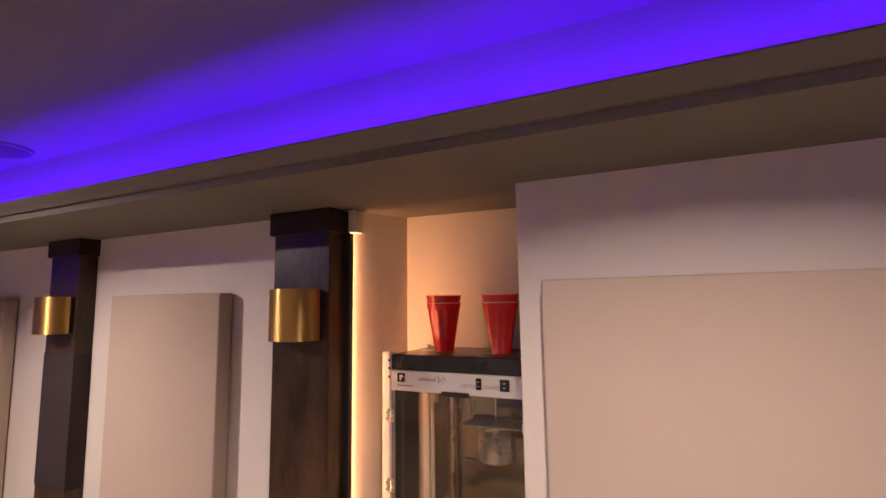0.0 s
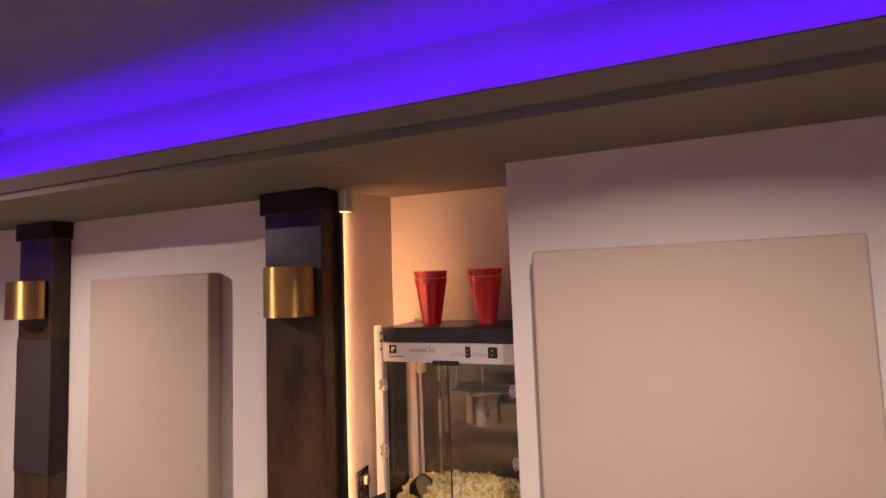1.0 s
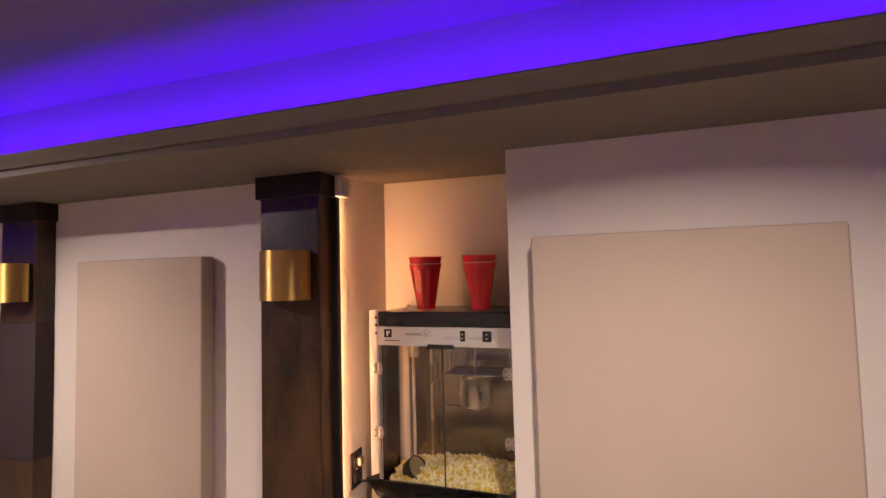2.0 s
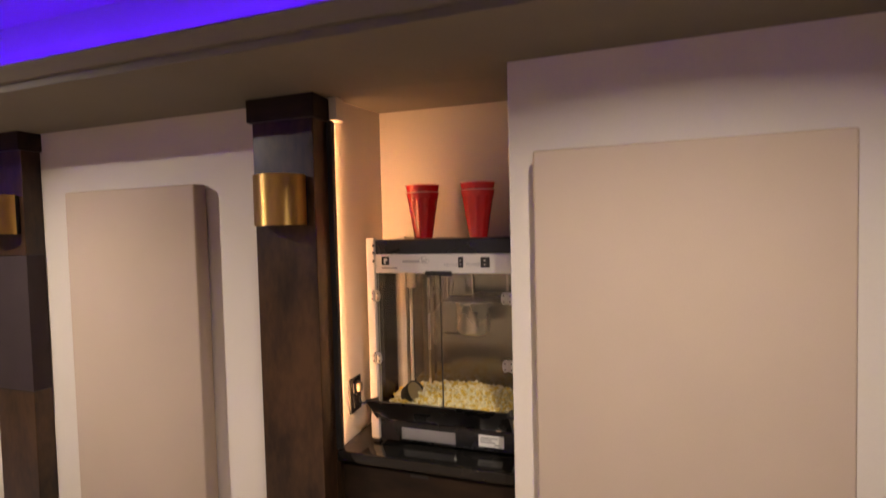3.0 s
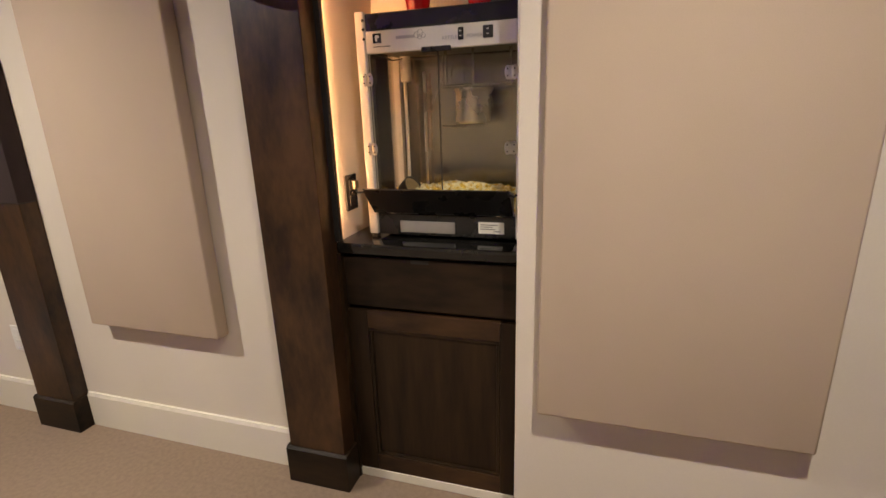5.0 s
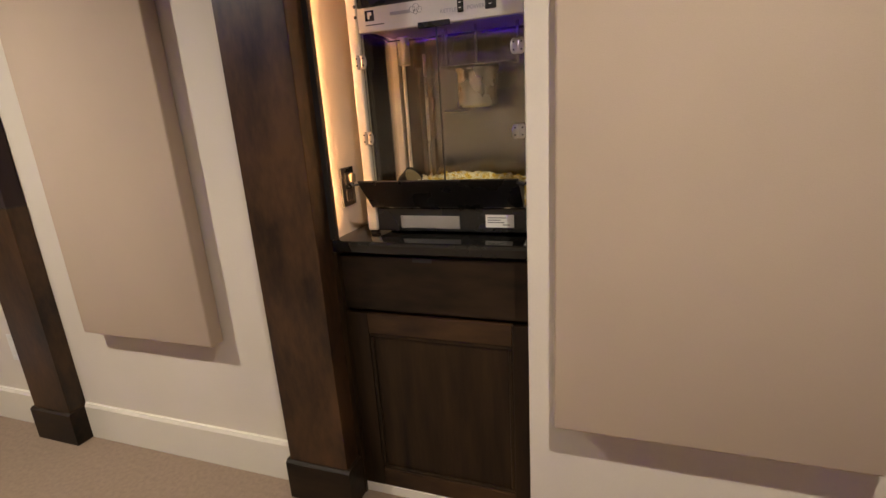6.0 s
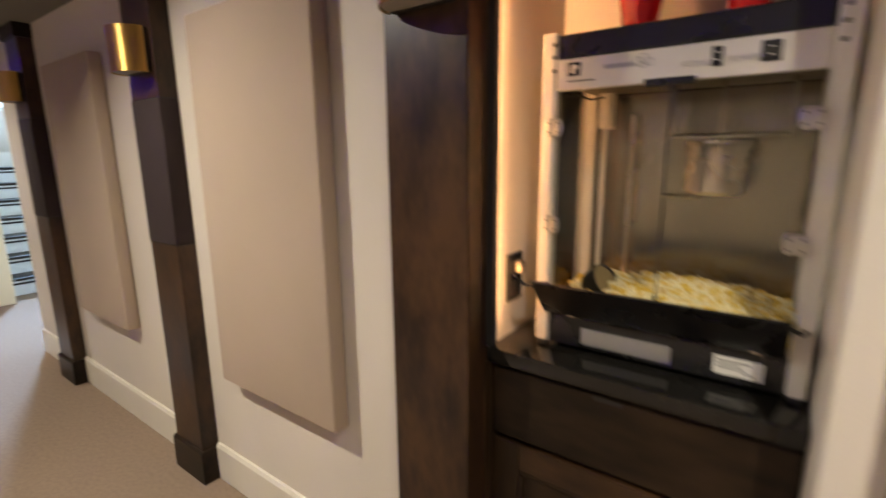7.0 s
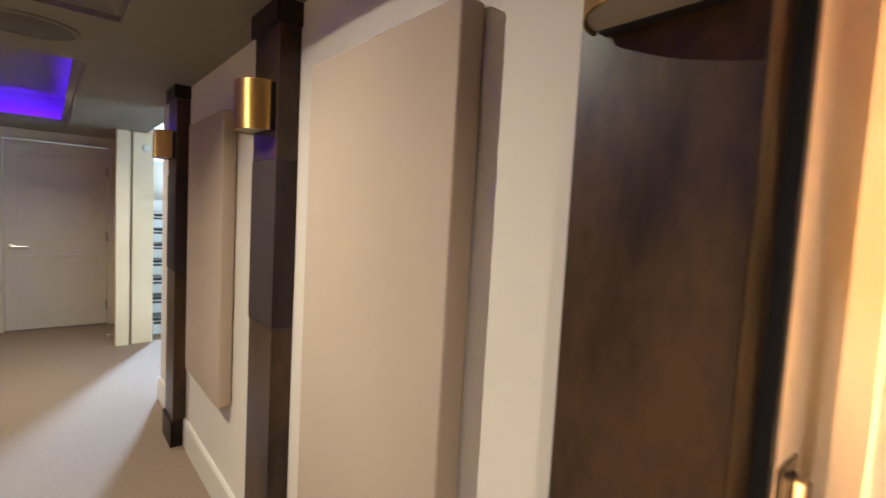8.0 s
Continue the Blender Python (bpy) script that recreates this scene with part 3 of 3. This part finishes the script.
mp("base", slab(ML + 0.031, MR - 0.031, MF + 0.006, MB - 0.004, MZ + 0.010, 0.985, 0.004), BLACK, "black enamel base drawer")
mp("name_plate", slab(-0.372, -0.192, MF + 0.003, MF + 0.0065, 0.925, 0.962, 0.002), PLATE_GREY, "brushed grey plate")
sticker = mp("sticker", slab(-0.118, -0.040, MF + 0.004, MF + 0.0065, 0.931, 0.966), LABEL, "white paper rating label")
for i, (a, b) in enumerate(((0.0, 0.8), (0.0, 0.55), (0.0, 0.7), (0.62, 0.92))):
    at_home(part("text_bar", slab(-0.112 + 0.066 * a, -0.112 + 0.066 * b, MF + 0.0034, MF + 0.0042, 0.957 - i * 0.0065, 0.9592 - i * 0.0065), INK), sticker)

# sloping crumb tray in front of the doors
bm = prism(((1.664, 1.073), (1.668, 1.076), (1.750, 0.998), (1.750, 0.986), (1.741, 0.990)), ML + 0.028, MR - 0.036)
mp("crumb_tray", bm, BLACK, "sloping black crumb tray")
for x0 in (ML + 0.026, MR - 0.0375):
    mp("tray_cheek", prism(((1.664, 1.075), (1.752, 1.055), (1.752, 0.990), (1.741, 0.988)), x0, x0 + 0.003), BLACK)
mp("tray_pin", rod(((ML + 0.030, 1.668, 1.066), (ML + 0.012, 1.668, 1.064), (ML + 0.004, 1.670, 1.070)), 0.0035), BLACK_MATT, smooth=True)
mp("tray_pin", rod(((MR - 0.040, 1.668, 1.066), (MR - 0.022, 1.668, 1.060), (MR - 0.014, 1.670, 1.066)), 0.0035), BLACK_MATT, smooth=True)
for x0 in (-0.400, -0.062):
    mp("latch", slab(x0, x0 + 0.016, 1.742, 1.75, 0.986, 0.992, 0.001), STEEL)

DZ0, DZ1, SPLIT = 1.02, 1.457, -0.229
for x0, x1 in ((ML + 0.034, SPLIT - 0.001), (SPLIT + 0.001, MR - 0.034)):
    pane = mp("door_pane", slab(x0, x1, MF + 0.004, MF + 0.009, DZ0, DZ1, 0.001), GLASS, "clear acrylic door")
    pane.visible_shadow = False
for x0 in (ML + 0.006, MR - 0.010):
    pane = mp("side_pane", slab(x0, x0 + 0.004, MF + 0.031, MB - 0.031, 0.99, 1.50), GLASS, "clear acrylic side")
    pane.visible_shadow = False
mp("back_panel", slab(ML + 0.031, MR - 0.031, MB - 0.008, MB - 0.004, 0.985, 1.52), MIRROR_STEEL, "brushed steel back panel")
mp("floor_pan", slab(ML + 0.010, MR - 0.012, MF + 0.010, MB - 0.010, 0.9855, 0.992), STEEL)
mp("door_seam", slab(SPLIT - 0.0012, SPLIT + 0.0012, MF + 0.003, MF + 0.010, DZ0, DZ1), BLACK_MATT)
mp("door_latch", slab(-0.276, -0.190, MF - 0.004, MF + 0.006, 1.452, 1.466, 0.003), BLACK, "black door latch")


def hinge(x, z):
    h = mp("hinge", slab(x - 0.012, x + 0.012, MF - 0.005, MF + 0.004, z - 0.018, z + 0.018, 0.004), CHROME, "small polished hinge")
    for dx in (-0.0095, 0.0095):
        bm = turned(((0.0, 0.0), (0.0085, 0.0), (0.0085, 0.003), (0.004, 0.005), (0, 0.005)), 16)
        bmesh.ops.transform(bm, matrix=pose(x + dx, MF - 0.005, z, 90, 0, 0) @ Matrix.Diagonal((1, 2.2, 1, 1)), verts=bm.verts)
        at_home(part("knuckle", bm, CHROME, smooth=True), h)
        for dz in (-0.009, 0.009):
            at_home(part("screw", slab(x + dx - 0.002, x + dx + 0.002, MF - 0.0112, MF - 0.0098, z + dz - 0.002, z + dz + 0.002), BLACK_MATT), h)


for hx in (ML + 0.032, MR - 0.044):
    for hz in (1.386, 1.185):
        hinge(hx, hz)
for hx in (ML + 0.026, MR - 0.020):
    for hz in (1.548, 1.524, 1.498):
        bm = turned(((0.0, 0.0), (0.0045, 0.0), (0.003, 0.0025), (0, 0.003)), 12)
        bmesh.ops.transform(bm, matrix=pose(hx, MF, hz, 90, 0, 0), verts=bm.verts)
        mp("post_screw", bm, BLACK_MATT)

# switches and marks on the control panel
PANEL_Y = MF + 0.002


def lettering(body, x, z, size, mat, parent):
    cu = bpy.data.curves.new("lettering", "FONT")
    cu.body, cu.size, cu.extrude, cu.align_x = body, size, 0.0004, "CENTER"
    tmp = bpy.data.objects.new("lettering", cu)
    me = bpy.data.meshes.new_from_object(tmp)
    bpy.data.objects.remove(tmp)
    me.materials.append(mat)
    ob = new("lettering", me)
    ob.matrix_world = pose(x, PANEL_Y - 0.0006, z, 90, 0, 0)
    bpy.context.view_layer.update()
    return at_home(ob, parent)


mp("badge", slab(-0.424, -0.398, PANEL_Y - 0.0015, PANEL_Y + 0.001, 1.485, 1.511, 0.001), BLACK, "square black maker's badge")
mp("badge_mark", slab(-0.416, -0.410, PANEL_Y - 0.0022, PANEL_Y - 0.0014, 1.490, 1.506), LABEL)
mp("badge_mark", slab(-0.410, -0.404, PANEL_Y - 0.0022, PANEL_Y - 0.0014, 1.498, 1.506), LABEL)
mp("badge_mark", slab(-0.424, -0.37, PANEL_Y - 0.0006, PANEL_Y + 0.0004, 1.474, 1.4765), INK)
mp("name_mark", slab(-0.352, -0.296, PANEL_Y - 0.0006, PANEL_Y + 0.0004, 1.492, 1.500), PLATE_GREY)
bm = bmesh.new()
for dx, dz, r in ((0, 0, 0.008), (0.010, 0.004, 0.009), (0.019, -0.002, 0.007), (0.008, -0.006, 0.006)):
    ring = turned(((r - 0.0007, 0), (r, 0), (r, 0.0008), (r - 0.0007, 0.0008), (r - 0.0007, 0)), 20)
    bmesh.ops.transform(ring, matrix=pose(-0.289 + dx, PANEL_Y + 0.0002, 1.499 + dz, 90, 0, 0), verts=ring.verts)
    me = bpy.data.meshes.new("ring")
    ring.to_mesh(me)
    ring.free()
    bm.from_mesh(me)
mp("puff_mark", bm, INK)
for x, w in ((-0.161, 0.008), (-0.085, 0.014)):
    sw = mp("switch", slab(x - w, x + w, PANEL_Y - 0.004, PANEL_Y + 0.001, 1.477, 1.509, 0.002), BLACK, "black rocker switch")
    at_home(part("rocker", slab(x - w + 0.003, x + w - 0.003, PANEL_Y - 0.0065, PANEL_Y - 0.003, 1.481, 1.505, 0.002), BLACK_MATT), sw)
    for dz in (-0.006, 0.006):
        at_home(part("mark", slab(x - 0.003, x + 0.003, PANEL_Y - 0.0072, PANEL_Y - 0.0064, 1.493 + dz - 0.001, 1.493 + dz + 0.001), LABEL), sw)
lettering("KETTLE", -0.193, 1.481, 0.013, PLATE_GREY, mach)
lettering("POWER", -0.122, 1.482, 0.013, PLATE_GREY, mach)

# kettle, hanger, lamp tube
KX, KY = -0.160, 1.885
kettle = mp("kettle", turned(((0.0, 1.252), (0.050, 1.252), (0.056, 1.258), (0.057, 1.343), (0.062, 1.350), (0.062, 1.356), (0.0, 1.358)), 40, KX, KY), KETTLE, "round polished steel kettle", True)
at_home(part("kettle_lid", slab(KX - 0.085, KX + 0.10, KY - 0.07, KY + 0.07, 1.359, 1.365, 0.002), STEEL), kettle)
at_home(part("drive_shaft", rod(((KX, KY, 1.365), (KX, KY, 1.470)), 0.004), STEEL, smooth=True), kettle)
at_home(part("dump_handle", rod(((-0.243, 1.85, 1.452), (-0.245, 1.85, 1.40), (-0.251, 1.85, 1.372), (-0.268, 1.845, 1.345), (-0.284, 1.84, 1.305)), 0.003), STEEL, smooth=True), kettle)
at_home(part("stirrer_arm", rod(((-0.213, 1.85, 1.425), (-0.224, 1.85, 1.376)), 0.003), STEEL, smooth=True), kettle)
at_home(part("lower_arm", rod(((KX - 0.10, KY, 1.245), (KX - 0.03, KY, 1.243), (KX - 0.02, KY, 1.254)), 0.004), STEEL, smooth=True), kettle)
mp("hanger_arm", rod(((KX - 0.092, KY + 0.02, 1.470), (KX - 0.092, KY + 0.02, 1.362)), 0.005), STEEL, smooth=True)
mp("hanger_arm", rod(((KX + 0.112, KY + 0.02, 1.470), (KX + 0.112, KY + 0.02, 1.362)), 0.005), STEEL, smooth=True)
mp("kettle_rail", rod(((KX - 0.092, KY + 0.02, 1.366), (KX + 0.112, KY + 0.02, 1.366)), 0.005), STEEL, smooth=True)
mp("lamp_socket", turned(((0.0, 1.468), (0.018, 1.468), (0.018, 1.390), (0.0, 1.386)), 24, -0.406, 1.955), TRIM, "cream lamp socket", True)
mp("lamp_guard", rod(((-0.410, 1.955, 1.390), (-0.410, 1.955, 0.99)), 0.006), ALU, smooth=True)
mp("guard_rod", rod(((-0.354, 1.990, 1.42), (-0.356, 1.990, 0.99)), 0.005), KETTLE, smooth=True)
mp("wire", rod(((-0.44, 1.80, 1.462), (-0.42, 1.88, 1.450), (-0.406, 1.955, 1.462)), 0.002), BLACK_MATT)

settle(mach)

# popcorn heap
rng = random.Random(7)


def heap(x, y):
    u = (x + 0.215) / 0.23
    v = (y - 1.875) / 0.16
    return 0.995 + max(0.0, 0.060 * (1 - 0.5 * u * u - 0.5 * v * v)) + 0.012 * noise.noise((x * 18, y * 18, 0))


def add_puff(bm, centre, size):
    q = Euler((rng.uniform(0, 6), rng.uniform(0, 6), rng.uniform(0, 6))).to_matrix()
    for k in range(3):
        off = q @ Vector((math.cos(k * 2.1), math.sin(k * 2.1), rng.uniform(-0.4, 0.4))) * size * 0.5
        bmesh.ops.create_icosphere(bm, subdivisions=1, radius=size * rng.uniform(0.5, 0.75), matrix=Matrix.Translation(Vector(centre) + off))


meshes = []
for k in range(12):
    one = bmesh.new()
    add_puff(one, (0, 0, 0), 0.0098)
    for v in one.verts:
        v.co *= 1 + 0.22 * noise.noise(v.co * 300)
    me = bpy.data.meshes.new("puff")
    one.to_mesh(me)
    one.free()
    meshes.append(me)
verts, faces = [], []
shapes = [([v.co.copy() for v in me.vertices], [tuple(p.vertices) for p in me.polygons]) for me in meshes]
for k in range(2300):
    x, y = rng.uniform(-0.435, -0.012), rng.uniform(1.768, 2.010)
    z = heap(x, y) - rng.uniform(-0.004, 0.018)
    vs, fs = shapes[rng.randrange(12)]
    turn = Euler((rng.uniform(0, 6), rng.uniform(0, 6), rng.uniform(0, 6))).to_matrix() * rng.uniform(0.75, 1.25)
    n0 = len(verts)
    verts += [tuple(turn @ v + Vector((x, y, z))) for v in vs]
    faces += [tuple(n0 + i for i in f) for f in fs]
me = bpy.data.meshes.new("popcorn")
me.from_pydata(verts, [], faces)
me.materials.append(POP)
for p in me.polygons:
    p.use_smooth = True
settle(tagged(new("popcorn", me), "heap of buttery yellow popcorn filling the machine", "popcorn", kind="stuff"))
bm = bmesh.new()
nx, ny = 24, 14
grid = [[bm.verts.new((-0.44 + 0.43 * i / nx, 1.764 + 0.25 * j / ny, heap(-0.44 + 0.43 * i / nx, 1.764 + 0.25 * j / ny) - 0.022)) for i in range(nx + 1)] for j in range(ny + 1)]
for j in range(ny):
    for i in range(nx):
        bm.faces.new((grid[j][i], grid[j][i + 1], grid[j + 1][i + 1], grid[j + 1][i]))
settle(tagged(put("popcorn_bed", bm, POP, smooth=True), "packed lower layer of yellow popcorn", "popcorn", kind="stuff"))

# scoop
scoop = thing("popcorn_scoop", -0.375, 1.82, 1.06, "black plastic scoop stuck into the popcorn", "scoop")
tilt = pose(-0.352, 1.818, 1.052, 12, 56, 0)
bm = turned(((0.0, -0.040), (0.024, -0.038), (0.035, -0.026), (0.041, 0.014), (0.0385, 0.014), (0.033, -0.024), (0.022, -0.034), (0.0, -0.036)), 28)
bmesh.ops.transform(bm, matrix=tilt, verts=bm.verts)
at_home(part("bowl", bm, BLACK_MATT, smooth=True), scoop)
bm = turned(((0.0, 0.002), (0.020, 0.004), (0.0375, 0.008)), 28)
bmesh.ops.transform(bm, matrix=tilt, verts=bm.verts)
at_home(part("lining", bm, TAN_PLASTIC, label="tan inner face of the scoop", smooth=True), scoop)
settle(scoop)


# ---- cups ----
def cup(x, y, z):
    root = thing("plastic_cup", x, y, z, "stack of fluted red plastic cups on the popcorn machine", "cup", "red cup stacks")

    def fluted(r0, r1, z0, z1, lip):
        bm = bmesh.new()
        n = 40
        rings = []
        for f, k in ((0.0, 0), (0.35, 1), (0.7, 1), (0.86, 1), (0.862, 0), (1.0, 0)):
            r = r0 + (r1 - r0) * f + (0.0012 if f > 0.861 else 0)
            rings.append([bm.verts.new((x + r * (1 - 0.07 * k * (i % 4 in (0, 1))) * math.cos(2 * math.pi * i / n), y + r * (1 - 0.07 * k * (i % 4 in (0, 1))) * math.sin(2 * math.pi * i / n), z0 + (z1 - z0) * f)) for i in range(n)])
        for a, b in zip(rings, rings[1:]):
            for i in range(n):
                bm.faces.new((a[i], a[(i + 1) % n], b[(i + 1) % n], b[i]))
        inner = [bm.verts.new((v.co.x + (x - v.co.x) * 0.05, v.co.y + (y - v.co.y) * 0.05, v.co.z)) for v in rings[-1]]
        low = [bm.verts.new((v.co.x + (x - v.co.x) * 0.10, v.co.y + (y - v.co.y) * 0.10, v.co.z - 0.02)) for v in rings[-1]]
        for a, b in ((rings[-1], inner), (inner, low)):
            for i in range(n):
                bm.faces.new((a[i], a[(i + 1) % n], b[(i + 1) % n], b[i]))
        bm.faces.new(rings[0])
        bm.faces.new(low)
        return bm

    for h, r in ((0.152, 0.0558), (0.176, 0.0566)):
        bm = turned([(r + 0.0014 * math.cos(k * math.pi / 4), 0.0014 * math.sin(k * math.pi / 4)) for k in range(9)], 40, x, y, z + h)
        at_home(part("rolled_rim", bm, RIM_HIGHLIGHT, label="rolled rim with a pale highlight in its colour", smooth=True), root)
    at_home(part("outer_cup", fluted(0.030, 0.054, z, z + 0.152, 0), RED, smooth=True), root)
    at_home(part("inner_cup", fluted(0.038, 0.055, z + 0.06, z + 0.176, 0), RED, smooth=True), root)


cup(-0.343, 1.900, 1.5465)
cup(-0.152, 1.900, 1.5465)
